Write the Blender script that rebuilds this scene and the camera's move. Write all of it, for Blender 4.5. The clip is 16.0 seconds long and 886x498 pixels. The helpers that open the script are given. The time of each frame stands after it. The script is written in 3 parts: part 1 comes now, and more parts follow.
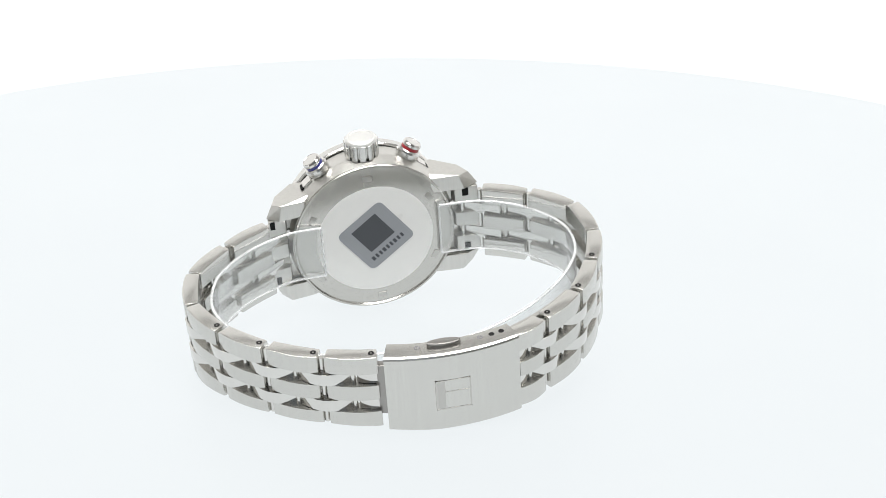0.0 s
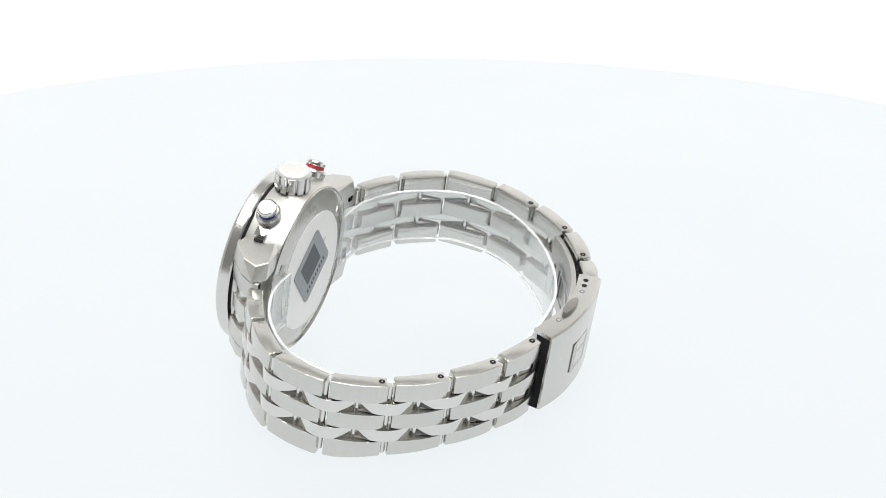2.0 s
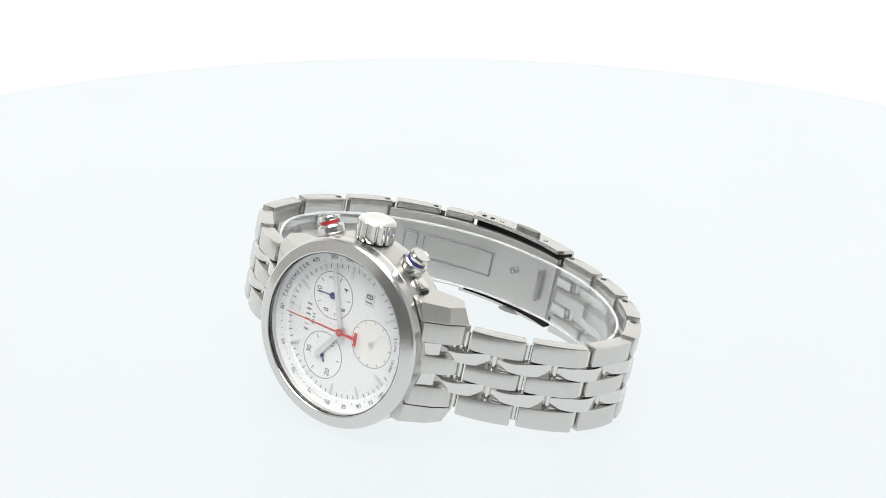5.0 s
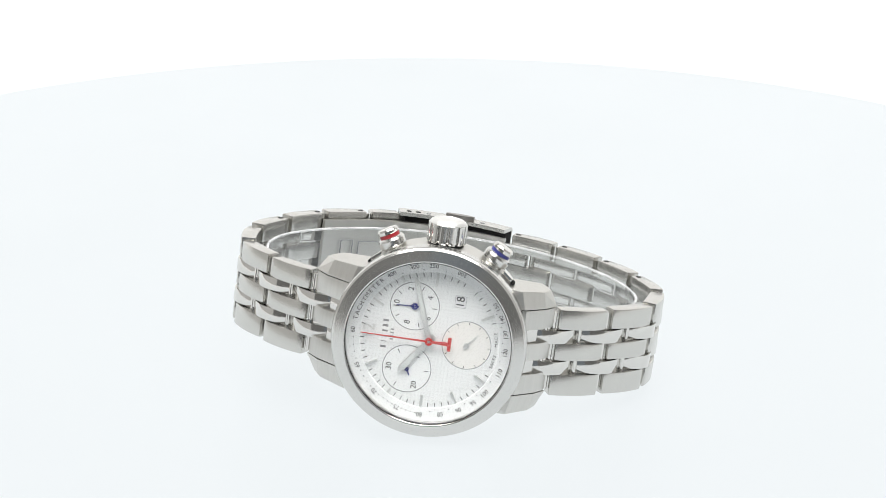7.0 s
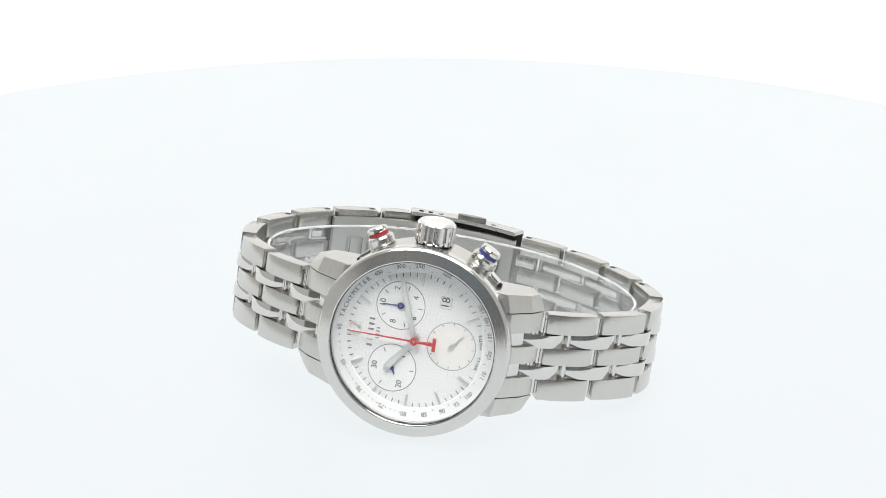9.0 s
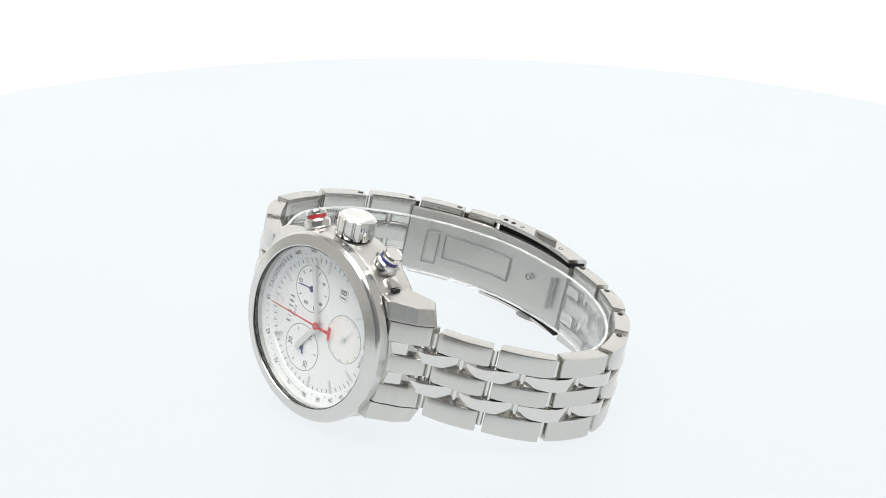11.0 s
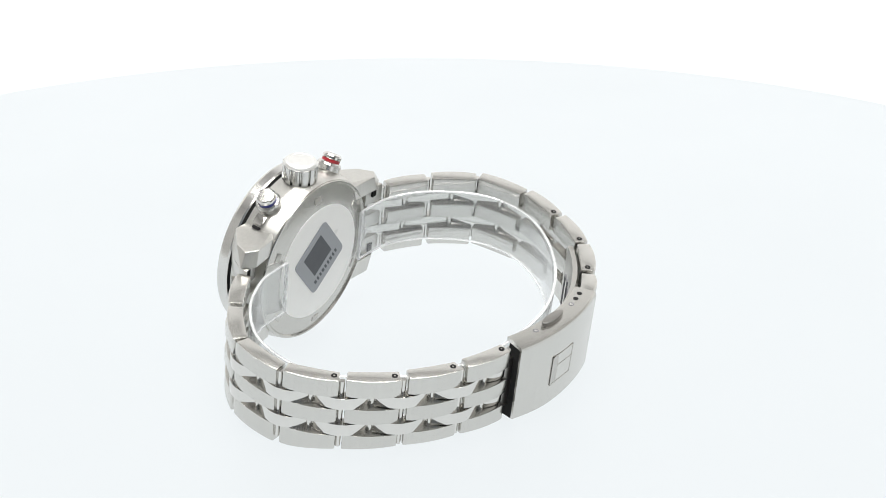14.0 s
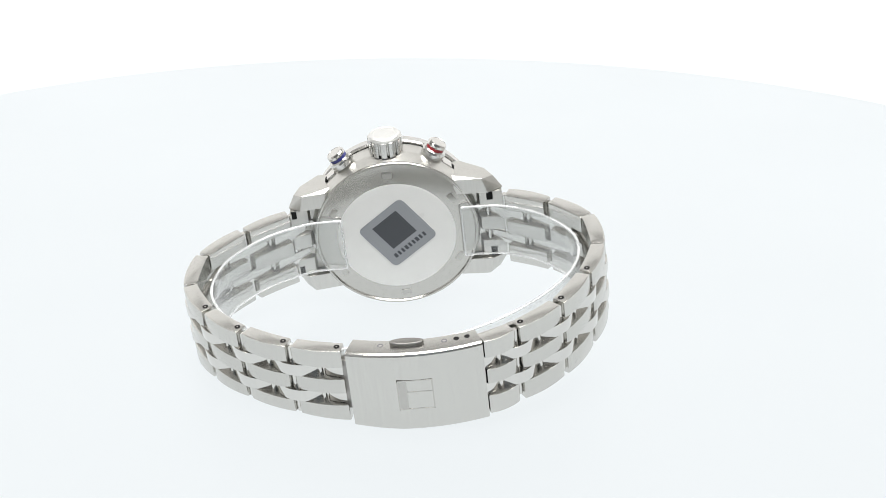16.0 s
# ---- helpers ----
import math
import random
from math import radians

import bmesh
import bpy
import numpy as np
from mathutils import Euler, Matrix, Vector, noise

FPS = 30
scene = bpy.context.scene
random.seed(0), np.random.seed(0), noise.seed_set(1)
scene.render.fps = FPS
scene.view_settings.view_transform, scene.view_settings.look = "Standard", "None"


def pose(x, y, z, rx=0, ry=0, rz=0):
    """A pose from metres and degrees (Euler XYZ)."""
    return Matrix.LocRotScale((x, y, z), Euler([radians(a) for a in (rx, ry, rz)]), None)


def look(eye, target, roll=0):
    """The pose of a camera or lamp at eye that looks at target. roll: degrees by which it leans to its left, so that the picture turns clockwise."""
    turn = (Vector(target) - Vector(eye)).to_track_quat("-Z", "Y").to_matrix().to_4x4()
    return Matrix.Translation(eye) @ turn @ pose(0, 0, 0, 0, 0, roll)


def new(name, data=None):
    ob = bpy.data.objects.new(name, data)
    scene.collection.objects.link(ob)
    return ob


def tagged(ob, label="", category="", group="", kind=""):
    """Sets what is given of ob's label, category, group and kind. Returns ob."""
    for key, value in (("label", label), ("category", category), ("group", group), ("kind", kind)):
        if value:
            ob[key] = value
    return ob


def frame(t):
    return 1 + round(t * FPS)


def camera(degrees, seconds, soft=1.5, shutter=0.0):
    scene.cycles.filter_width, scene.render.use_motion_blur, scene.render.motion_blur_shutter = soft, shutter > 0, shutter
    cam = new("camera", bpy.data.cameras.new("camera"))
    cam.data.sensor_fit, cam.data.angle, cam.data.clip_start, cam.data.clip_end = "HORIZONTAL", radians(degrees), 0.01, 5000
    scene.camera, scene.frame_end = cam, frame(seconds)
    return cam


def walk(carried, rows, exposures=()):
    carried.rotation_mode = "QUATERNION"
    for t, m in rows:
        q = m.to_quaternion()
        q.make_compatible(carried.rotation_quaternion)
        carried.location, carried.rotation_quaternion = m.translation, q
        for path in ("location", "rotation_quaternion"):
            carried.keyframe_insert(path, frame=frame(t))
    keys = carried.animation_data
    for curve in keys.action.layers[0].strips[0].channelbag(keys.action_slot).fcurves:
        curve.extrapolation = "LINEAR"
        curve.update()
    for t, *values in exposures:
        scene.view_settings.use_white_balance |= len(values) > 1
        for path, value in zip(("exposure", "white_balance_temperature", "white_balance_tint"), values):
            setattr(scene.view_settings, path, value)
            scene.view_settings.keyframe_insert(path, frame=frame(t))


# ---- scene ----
# The lens and the standpoint of the camera; it does not move.
cam = camera(27.910, 16.0, soft=0.85)
EYE = Vector((0.0, -0.37982, 0.18292))
YAW, PITCH = radians(0.6695), radians(-22.299)
AHEAD = Vector((math.sin(YAW) * math.cos(PITCH), math.cos(YAW) * math.cos(PITCH), math.sin(PITCH)))
STAND = look(EYE, EYE + AHEAD, 0.3705)
walk(cam, [(0.0, STAND), (16.0, STAND)], exposures=[(0.0, 0.0), (16.0, 0.0)])

MM = 0.001

# ------------------------------------------------------------------ light
world = bpy.data.worlds.new("studio_room")
world.use_nodes = True
world.node_tree.nodes["Background"].inputs["Color"].default_value = (0.8, 0.9, 1.0, 1)
world.node_tree.nodes["Background"].inputs["Strength"].default_value = 0.22
scene.world = world


def softbox(name, size_x, size_y, power, m, colour=(1, 1, 1)):
    lamp = bpy.data.lights.new(name, "AREA")
    lamp.shape, lamp.size, lamp.size_y, lamp.energy, lamp.color = "RECTANGLE", size_x, size_y, power, colour
    ob = new(name, lamp)
    ob.matrix_world = m
    return ob


softbox("softbox_overhead", 0.70, 0.62, 11.2, look((0, -0.17, 0.74), (0, -0.04, 0)), (1.0, 0.99, 0.97))


# ------------------------------------------------------------------ materials
def nodes_of(name):
    mat = bpy.data.materials.new(name)
    mat.use_nodes = True
    return mat, mat.node_tree.nodes, mat.node_tree.links, mat.node_tree.nodes["Principled BSDF"]


def steel(name, tone, rough, stretch, bump, vary=0.06, aniso=0.0):
    """Stainless steel. stretch: how much finer the grain is along each axis of the piece, per metre."""
    mat, n, l, b = nodes_of(name)
    b.inputs["Metallic"].default_value = 1.0
    tc = n.new("ShaderNodeTexCoord")
    mp = n.new("ShaderNodeMapping")
    mp.inputs["Scale"].default_value = stretch
    l.new(tc.outputs["Object"], mp.inputs["Vector"])
    grain = n.new("ShaderNodeTexNoise")
    grain.inputs["Scale"].default_value = 1.0
    grain.inputs["Detail"].default_value = 4.0
    l.new(mp.outputs["Vector"], grain.inputs["Vector"])
    smear = n.new("ShaderNodeTexNoise")
    smear.inputs["Scale"].default_value = 90.0
    smear.inputs["Detail"].default_value = 3.0
    l.new(tc.outputs["Object"], smear.inputs["Vector"])
    info = n.new("ShaderNodeObjectInfo")
    # roughness: grain, smears and a little from piece to piece
    r1 = n.new("ShaderNodeMath"); r1.operation = "MULTIPLY_ADD"
    r1.inputs[1].default_value, r1.inputs[2].default_value = rough * 0.12, rough * 0.79
    l.new(grain.outputs["Fac"], r1.inputs[0])
    r2 = n.new("ShaderNodeMath"); r2.operation = "MULTIPLY_ADD"
    r2.inputs[1].default_value = rough * 0.3
    l.new(smear.outputs["Fac"], r2.inputs[0]); l.new(r1.outputs[0], r2.inputs[2])
    l.new(r2.outputs[0], b.inputs["Roughness"])
    # colour: small differences of tone
    c1 = n.new("ShaderNodeMath"); c1.operation = "MULTIPLY_ADD"
    c1.inputs[1].default_value, c1.inputs[2].default_value = vary * 2.2, 1.0 - vary * 1.6
    l.new(grain.outputs["Fac"], c1.inputs[0])
    c2 = n.new("ShaderNodeMath"); c2.operation = "MULTIPLY_ADD"
    c2.inputs[1].default_value = vary
    l.new(info.outputs["Random"], c2.inputs[0]); l.new(c1.outputs[0], c2.inputs[2])
    mul = n.new("ShaderNodeVectorMath"); mul.operation = "SCALE"
    mul.inputs[0].default_value = tone
    l.new(c2.outputs[0], mul.inputs["Scale"])
    l.new(mul.outputs[0], b.inputs["Base Color"])
    if bump:
        bp = n.new("ShaderNodeBump")
        bp.inputs["Strength"].default_value, bp.inputs["Distance"].default_value = bump, 0.00004
        l.new(grain.outputs["Fac"], bp.inputs["Height"])
        l.new(bp.outputs["Normal"], b.inputs["Normal"])
    b.inputs["Anisotropic"].default_value = aniso
    return mat


TONE = (0.63, 0.622, 0.594)
M_BRUSH = steel("brushed_steel_lengthwise", TONE, 0.24, (2200, 900, 45), 0.0, 0.038)
M_BRUSH_CASE = steel("brushed_steel_case", TONE, 0.34, (1500, 1500, 45), 0.0, 0.08)
M_POLISH = steel("polished_steel", (0.71, 0.70, 0.675), 0.10, (900, 900, 900), 0.0, 0.03)
M_BEZEL = steel("bezel_steel", (0.68, 0.675, 0.655), 0.20, (120, 120, 120), 0.0, 0.015)
M_MATTE = steel("satin_steel", (0.54, 0.53, 0.505), 0.34, (600, 600, 600), 0.0, 0.03)


def plain(name, colour, rough, metal=0.0, spread=0.05, scale=900.0, bump=0.0):
    mat, n, l, b = nodes_of(name)
    b.inputs["Metallic"].default_value = metal
    tc = n.new("ShaderNodeTexCoord")
    no = n.new("ShaderNodeTexNoise")
    no.inputs["Scale"].default_value, no.inputs["Detail"].default_value = scale, 5.0
    l.new(tc.outputs["Object"], no.inputs["Vector"])
    f = n.new("ShaderNodeMath"); f.operation = "MULTIPLY_ADD"
    f.inputs[1].default_value, f.inputs[2].default_value = 2 * spread, 1 - spread
    l.new(no.outputs["Fac"], f.inputs[0])
    mul = n.new("ShaderNodeVectorMath"); mul.operation = "SCALE"
    mul.inputs[0].default_value = colour
    l.new(f.outputs[0], mul.inputs["Scale"]); l.new(mul.outputs[0], b.inputs["Base Color"])
    g = n.new("ShaderNodeMath"); g.operation = "MULTIPLY_ADD"
    g.inputs[1].default_value, g.inputs[2].default_value = rough * 0.4, rough * 0.8
    l.new(no.outputs["Fac"], g.inputs[0]); l.new(g.outputs[0], b.inputs["Roughness"])
    if bump:
        bp = n.new("ShaderNodeBump")
        bp.inputs["Strength"].default_value, bp.inputs["Distance"].default_value = bump, 0.00003
        l.new(no.outputs["Fac"], bp.inputs["Height"]); l.new(bp.outputs["Normal"], b.inputs["Normal"])
    return mat


# near-black that stands in for the shade in holes, slots and gaps
M_DARK = plain("gap_shade", (0.02, 0.02, 0.02), 0.9)
M_DARK.node_tree.nodes["Principled BSDF"].inputs["Specular IOR Level"].default_value = 0.15
M_INK = plain("dial_ink", (0.05, 0.05, 0.055), 0.5)
# grey print on the dial; on the clasp it draws shade in recesses
M_INK_SHADE = plain("ink_and_shade_grey", (0.16, 0.16, 0.17), 0.5)
M_INK_PALE = plain("pale_grey_ink", (0.27, 0.27, 0.28), 0.5)
M_RED = plain("red_lacquer", (0.32, 0.02, 0.028), 0.3)
M_REDLINE = plain("red_pointer_lacquer", (0.55, 0.05, 0.045), 0.35)
M_BLUE = plain("blue_lacquer", (0.035, 0.04, 0.20), 0.3)
M_FLANGE = plain("white_flange", (0.88, 0.885, 0.885), 0.4, 0.05, 0.02, 400)
M_FILM = plain("white_protective_film", (0.82, 0.82, 0.80), 0.30, 0.0, 0.03, 300)
M_LABEL = plain("grey_label_paper", (0.30, 0.315, 0.335), 0.5, 0.0, 0.04, 500)
M_LABEL_DARK = plain("label_print", (0.06, 0.065, 0.075), 0.5)
M_DATE = plain("date_disc", (0.85, 0.85, 0.85), 0.5, 0.0, 0.02)
M_LUME = plain("pale_lume", (0.72, 0.74, 0.72), 0.6, 0.0, 0.04)
M_BACK = steel("case_back_steel", (0.57, 0.56, 0.53), 0.24, (500, 500, 500), 0.0, 0.04)
# satin steel with shade put into its tone for button, hinge and blade slot
M_STEEL_DIM = steel("dimmed_satin_steel", (0.34, 0.33, 0.315), 0.3, (900, 900, 900), 0.0, 0.04)
M_MARKER = steel("marker_steel", (0.80, 0.80, 0.785), 0.46, (900, 900, 900), 0.0, 0.04)


def dial_material():
    """Silvery opaline white with a fine waffle engraving round its middle."""
    mat, n, l, b = nodes_of("silver_dial")
    tc = n.new("ShaderNodeTexCoord")
    no = n.new("ShaderNodeTexNoise")
    no.inputs["Scale"].default_value, no.inputs["Detail"].default_value = 2500, 3
    l.new(tc.outputs["Object"], no.inputs["Vector"])
    ramp = n.new("ShaderNodeValToRGB")
    ramp.color_ramp.elements[0].color = (0.91, 0.915, 0.91, 1)
    ramp.color_ramp.elements[1].color = (0.965, 0.97, 0.965, 1)
    l.new(no.outputs["Fac"], ramp.inputs["Fac"])
    b.inputs["Metallic"].default_value, b.inputs["Roughness"].default_value = 0.0, 0.40
    mp = n.new("ShaderNodeMapping")
    mp.inputs["Rotation"].default_value = (0, radians(45), 0)
    l.new(tc.outputs["Object"], mp.inputs["Vector"])
    ch = n.new("ShaderNodeTexChecker")
    ch.inputs["Scale"].default_value = 1800
    l.new(mp.outputs["Vector"], ch.inputs["Vector"])
    # the waffle's relief shade is put into the colour: every other square is duller
    ch.inputs["Color1"].default_value, ch.inputs["Color2"].default_value = (0.945, 0.945, 0.945, 1), (1, 1, 1, 1)
    mx = n.new("ShaderNodeVectorMath"); mx.operation = "MULTIPLY"
    l.new(ramp.outputs["Color"], mx.inputs[0]); l.new(ch.outputs["Color"], mx.inputs[1])
    l.new(mx.outputs[0], b.inputs["Base Color"])
    bp = n.new("ShaderNodeBump")
    bp.inputs["Strength"].default_value, bp.inputs["Distance"].default_value = 0.6, 0.00004
    l.new(ch.outputs["Fac"], bp.inputs["Height"]); l.new(bp.outputs["Normal"], b.inputs["Normal"])
    return mat


M_DIAL = dial_material()
M_SUBDIAL = plain("subdial_opaline", (0.93, 0.935, 0.93), 0.4, 0.0, 0.02, 1500)
M_SUBDIAL_WARM = plain("subdial_pearl", (0.93, 0.905, 0.87), 0.35, 0.0, 0.03, 300)


def clear(name, base, tint, rough, haze=0.0):
    """A thin clear sheet: what lies behind it, and a gloss that grows towards a grazing view."""
    mat, n, l, b = nodes_of(name)
    out = n["Material Output"]
    n.remove(b)
    tr = n.new("ShaderNodeBsdfTransparent"); tr.inputs["Color"].default_value = tint
    gl = n.new("ShaderNodeBsdfGlossy"); gl.inputs["Roughness"].default_value = rough
    lw = n.new("ShaderNodeLayerWeight"); lw.inputs["Blend"].default_value = 0.5
    pw = n.new("ShaderNodeMath"); pw.operation = "POWER"; pw.inputs[1].default_value = 3.3
    l.new(lw.outputs["Facing"], pw.inputs[0])
    fr = n.new("ShaderNodeMath"); fr.operation = "MULTIPLY_ADD"
    fr.inputs[1].default_value, fr.inputs[2].default_value = 0.9 - base, base
    l.new(pw.outputs[0], fr.inputs[0])
    mix = n.new("ShaderNodeMixShader")
    l.new(fr.outputs[0], mix.inputs[0]); l.new(tr.outputs[0], mix.inputs[1]); l.new(gl.outputs[0], mix.inputs[2])
    last = mix
    if haze:
        df = n.new("ShaderNodeBsdfDiffuse"); df.inputs["Color"].default_value = (0.85, 0.86, 0.87, 1)
        tc = n.new("ShaderNodeTexCoord")
        no = n.new("ShaderNodeTexNoise"); no.inputs["Scale"].default_value = 160; no.inputs["Detail"].default_value = 5
        l.new(tc.outputs["Object"], no.inputs["Vector"])
        f = n.new("ShaderNodeMath"); f.operation = "MULTIPLY"; f.inputs[1].default_value = 2 * haze
        l.new(no.outputs["Fac"], f.inputs[0])
        last = n.new("ShaderNodeMixShader")
        l.new(f.outputs[0], last.inputs[0]); l.new(mix.outputs[0], last.inputs[1]); l.new(df.outputs[0], last.inputs[2])
    l.new(last.outputs[0], out.inputs["Surface"])
    return mat


M_CRYSTAL = clear("crystal_glass", 0.035, (0.985, 0.99, 0.99, 1), 0.02)
M_PLASTIC = clear("clear_plastic", 0.05, (0.985, 0.99, 0.99, 1), 0.08, 0.022)
# whitened plastic: the bright line along the strip's edges put into the colour
M_EDGE_GLINT = clear("plastic_edge_glint", 0.2, (0.95, 0.96, 0.96, 1), 0.15, 0.30)


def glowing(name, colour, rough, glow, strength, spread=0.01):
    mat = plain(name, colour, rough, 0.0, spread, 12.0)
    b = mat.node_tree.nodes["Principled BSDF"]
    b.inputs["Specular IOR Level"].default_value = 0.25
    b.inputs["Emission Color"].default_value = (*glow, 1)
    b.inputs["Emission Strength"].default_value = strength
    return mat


# white comes from the glow alone; the near-black base lets no shadow show
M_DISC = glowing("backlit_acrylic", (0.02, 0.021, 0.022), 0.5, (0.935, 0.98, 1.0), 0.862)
# glow added to the table and the turntable's base so they read white
M_TABLE = glowing("self_lit_table", (0.5, 0.5, 0.495), 0.6, (1.0, 1.0, 0.99), 0.36)
# unseen panels added round the watch: two glow as fill, the front darkens reflections
M_FILL_SIDE = glowing("fill_panel_side", (0.30, 0.30, 0.295), 0.8, (1.0, 0.985, 0.96), 0.13, 0.04)
M_DARK_FRONT = plain("dark_panel_front", (0.10, 0.10, 0.099), 0.85, 0.0, 0.05, 12.0)
M_FILL_BACK = glowing("fill_panel_back", (0.5, 0.5, 0.5), 0.8, (1.0, 0.99, 0.975), 0.46, 0.04)


# ------------------------------------------------------------------ mesh helpers
def finish(bm, angle=20):
    bmesh.ops.recalc_face_normals(bm, faces=bm.faces[:])
    for f in bm.faces:
        f.smooth = True
    for e in bm.edges:
        if len(e.link_faces) != 2 or e.calc_face_angle(0) > radians(angle):
            e.smooth = False
    return bm


def mesh_from(bm, name, material, scale=MM, angle=20):
    finish(bm, angle)
    bmesh.ops.scale(bm, vec=(scale,) * 3, verts=bm.verts[:])
    me = bpy.data.meshes.new(name)
    bm.to_mesh(me)
    bm.free()
    me.materials.append(material)
    return me


def part(name, bm, material, parent, label="", m=None):
    """One mesh under a thing or a part; bm is in millimetres, in the thing's space or in that of m."""
    ob = new(name, bm if isinstance(bm, bpy.types.Mesh) else mesh_from(bm, name, material))
    ob.parent = parent
    if m is not None:
        ob.matrix_basis = m
    return tagged(ob, label)


def at_mm(x, y, z, rot=None):
    m = Matrix.Translation((x * MM, y * MM, z * MM))
    return m @ rot.to_4x4() if rot is not None else m


def revolve(profile, steps=96, closed=True):
    """Turns (radius, height) round z."""
    bm = bmesh.new()
    rings = []
    for r, h in profile:
        if r < 1e-6:
            rings.append([bm.verts.new((0, 0, h))])
        else:
            rings.append([bm.verts.new((r * math.cos(2 * math.pi * k / steps), r * math.sin(2 * math.pi * k / steps), h)) for k in range(steps)])
    pairs = list(zip(rings, rings[1:])) + ([(rings[-1], rings[0])] if closed else [])
    for a, b in pairs:
        if len(a) == 1 and len(b) == 1:
            continue
        for k in range(steps):
            j = (k + 1) % steps
            if len(a) == 1:
                bm.faces.new((a[0], b[k], b[j]))
            elif len(b) == 1:
                bm.faces.new((a[k], b[0], a[j]))
            else:
                bm.faces.new((a[k], b[k], b[j], a[j]))
    return bm


def prism(outline, low, high, bevel=0.0, segments=2):
    """Pulls an outline in x and y up from z = low to z = high."""
    bm = bmesh.new()
    a = [bm.verts.new((x, y, low)) for x, y in outline]
    b = [bm.verts.new((x, y, high)) for x, y in outline]
    bm.faces.new(a[::-1])
    bm.faces.new(b)
    for k in range(len(outline)):
        j = (k + 1) % len(outline)
        bm.faces.new((a[k], a[j], b[j], b[k]))
    if bevel:
        bevel_sharp(bm, bevel, segments)
    return bm


def bevel_sharp(bm, width, segments=2, angle=30):
    bmesh.ops.recalc_face_normals(bm, faces=bm.faces[:])
    edges = [e for e in bm.edges if len(e.link_faces) == 2 and e.calc_face_angle(0) > radians(angle)]
    bmesh.ops.bevel(bm, geom=edges, offset=width, segments=segments, affect="EDGES", profile=0.6, clamp_overlap=True)


def hull(points, bevel=0.0):
    bm = bmesh.new()
    for p in points:
        bm.verts.new(p)
    got = bmesh.ops.convex_hull(bm, input=bm.verts[:])
    bmesh.ops.delete(bm, geom=[v for v in bm.verts if not v.link_faces], context="VERTS")
    bmesh.ops.dissolve_limit(bm, angle_limit=radians(3), verts=bm.verts[:], edges=bm.edges[:])
    if bevel:
        bevel_sharp(bm, bevel, 2, 18)
    return bm


def block(sx, sy, sz, bevel=0.0):
    return prism([(-sx / 2, -sy / 2), (sx / 2, -sy / 2), (sx / 2, sy / 2), (-sx / 2, sy / 2)], -sz / 2, sz / 2, bevel)


def disc(r, low, high, steps=64, edge=0.0):
    if edge:
        return revolve([(0, low), (r, low), (r, high - edge), (r - edge, high), (0, high)], steps, False)
    return revolve([(0, low), (r, low), (r, high), (0, high)], steps, False)


def turned(bm, m):
    bmesh.ops.transform(bm, matrix=m, verts=bm.verts[:])
    return bm


def letters(text, size, name, material):
    """Writing as a thin mesh, centred, in millimetres before scaling."""
    cu = bpy.data.curves.new(name, "FONT")
    cu.body, cu.size, cu.align_x, cu.align_y, cu.extrude = text, size, "CENTER", "CENTER", 0.02
    cu.resolution_u = 3
    ob = bpy.data.objects.new(name, cu)
    me = bpy.data.meshes.new_from_object(ob)
    bpy.data.objects.remove(ob)
    me.transform(Matrix.Scale(MM, 4))
    me.materials.clear()
    me.materials.append(material)
    return me


# ------------------------------------------------------------------ the setting
def setting():
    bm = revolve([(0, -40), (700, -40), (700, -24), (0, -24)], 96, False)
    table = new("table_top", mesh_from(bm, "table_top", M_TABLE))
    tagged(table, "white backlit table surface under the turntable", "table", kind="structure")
    # unseen ring added to shape the light: bright panel behind, dimmer and dark ones round the rest, a slit in front
    # for the camera
    for name, start, end, mat in (("unseen_panel_front", -78, -40, M_DARK_FRONT), ("unseen_panel_right", -40, 28, M_FILL_SIDE), ("unseen_panel_back", 28, 155, M_FILL_BACK), ("unseen_panel_left", 155, 220, M_FILL_SIDE), ("unseen_panel_front_left", 220, 258, M_DARK_FRONT)):
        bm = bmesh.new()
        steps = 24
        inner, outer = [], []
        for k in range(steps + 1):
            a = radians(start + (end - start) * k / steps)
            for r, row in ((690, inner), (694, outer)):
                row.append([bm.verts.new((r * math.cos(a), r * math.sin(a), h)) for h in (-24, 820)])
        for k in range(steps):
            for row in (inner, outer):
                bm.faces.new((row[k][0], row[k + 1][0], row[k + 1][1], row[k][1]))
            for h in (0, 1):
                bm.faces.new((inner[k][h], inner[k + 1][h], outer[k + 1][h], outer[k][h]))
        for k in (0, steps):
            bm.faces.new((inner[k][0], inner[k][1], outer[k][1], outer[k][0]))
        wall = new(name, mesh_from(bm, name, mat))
        tagged(wall, "dark grey front curtain of a photo light tent" if mat is M_DARK_FRONT else "white fabric wall of a photo light tent", "wall", kind="structure")
    # a glowing lid out of view, added for fill from above
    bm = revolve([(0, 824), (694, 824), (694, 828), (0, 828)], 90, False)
    roof = new("ceiling", mesh_from(bm, "ceiling", M_FILL_SIDE))
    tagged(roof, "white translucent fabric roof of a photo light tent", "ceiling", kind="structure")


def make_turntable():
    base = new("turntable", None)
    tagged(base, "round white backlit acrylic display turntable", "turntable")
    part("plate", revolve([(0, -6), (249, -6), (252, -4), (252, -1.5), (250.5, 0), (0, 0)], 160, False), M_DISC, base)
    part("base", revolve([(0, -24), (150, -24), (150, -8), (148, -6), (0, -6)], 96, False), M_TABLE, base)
    return base


# ------------------------------------------------------------------ the watch
# Its space, in millimetres: x towards six o'clock, y from the dial to the clasp, z towards the crown.
# The dial's own space: x towards three o'clock, y towards twelve, z out of the glass.
SEAT = (-0.47, 0.46, -0.11)
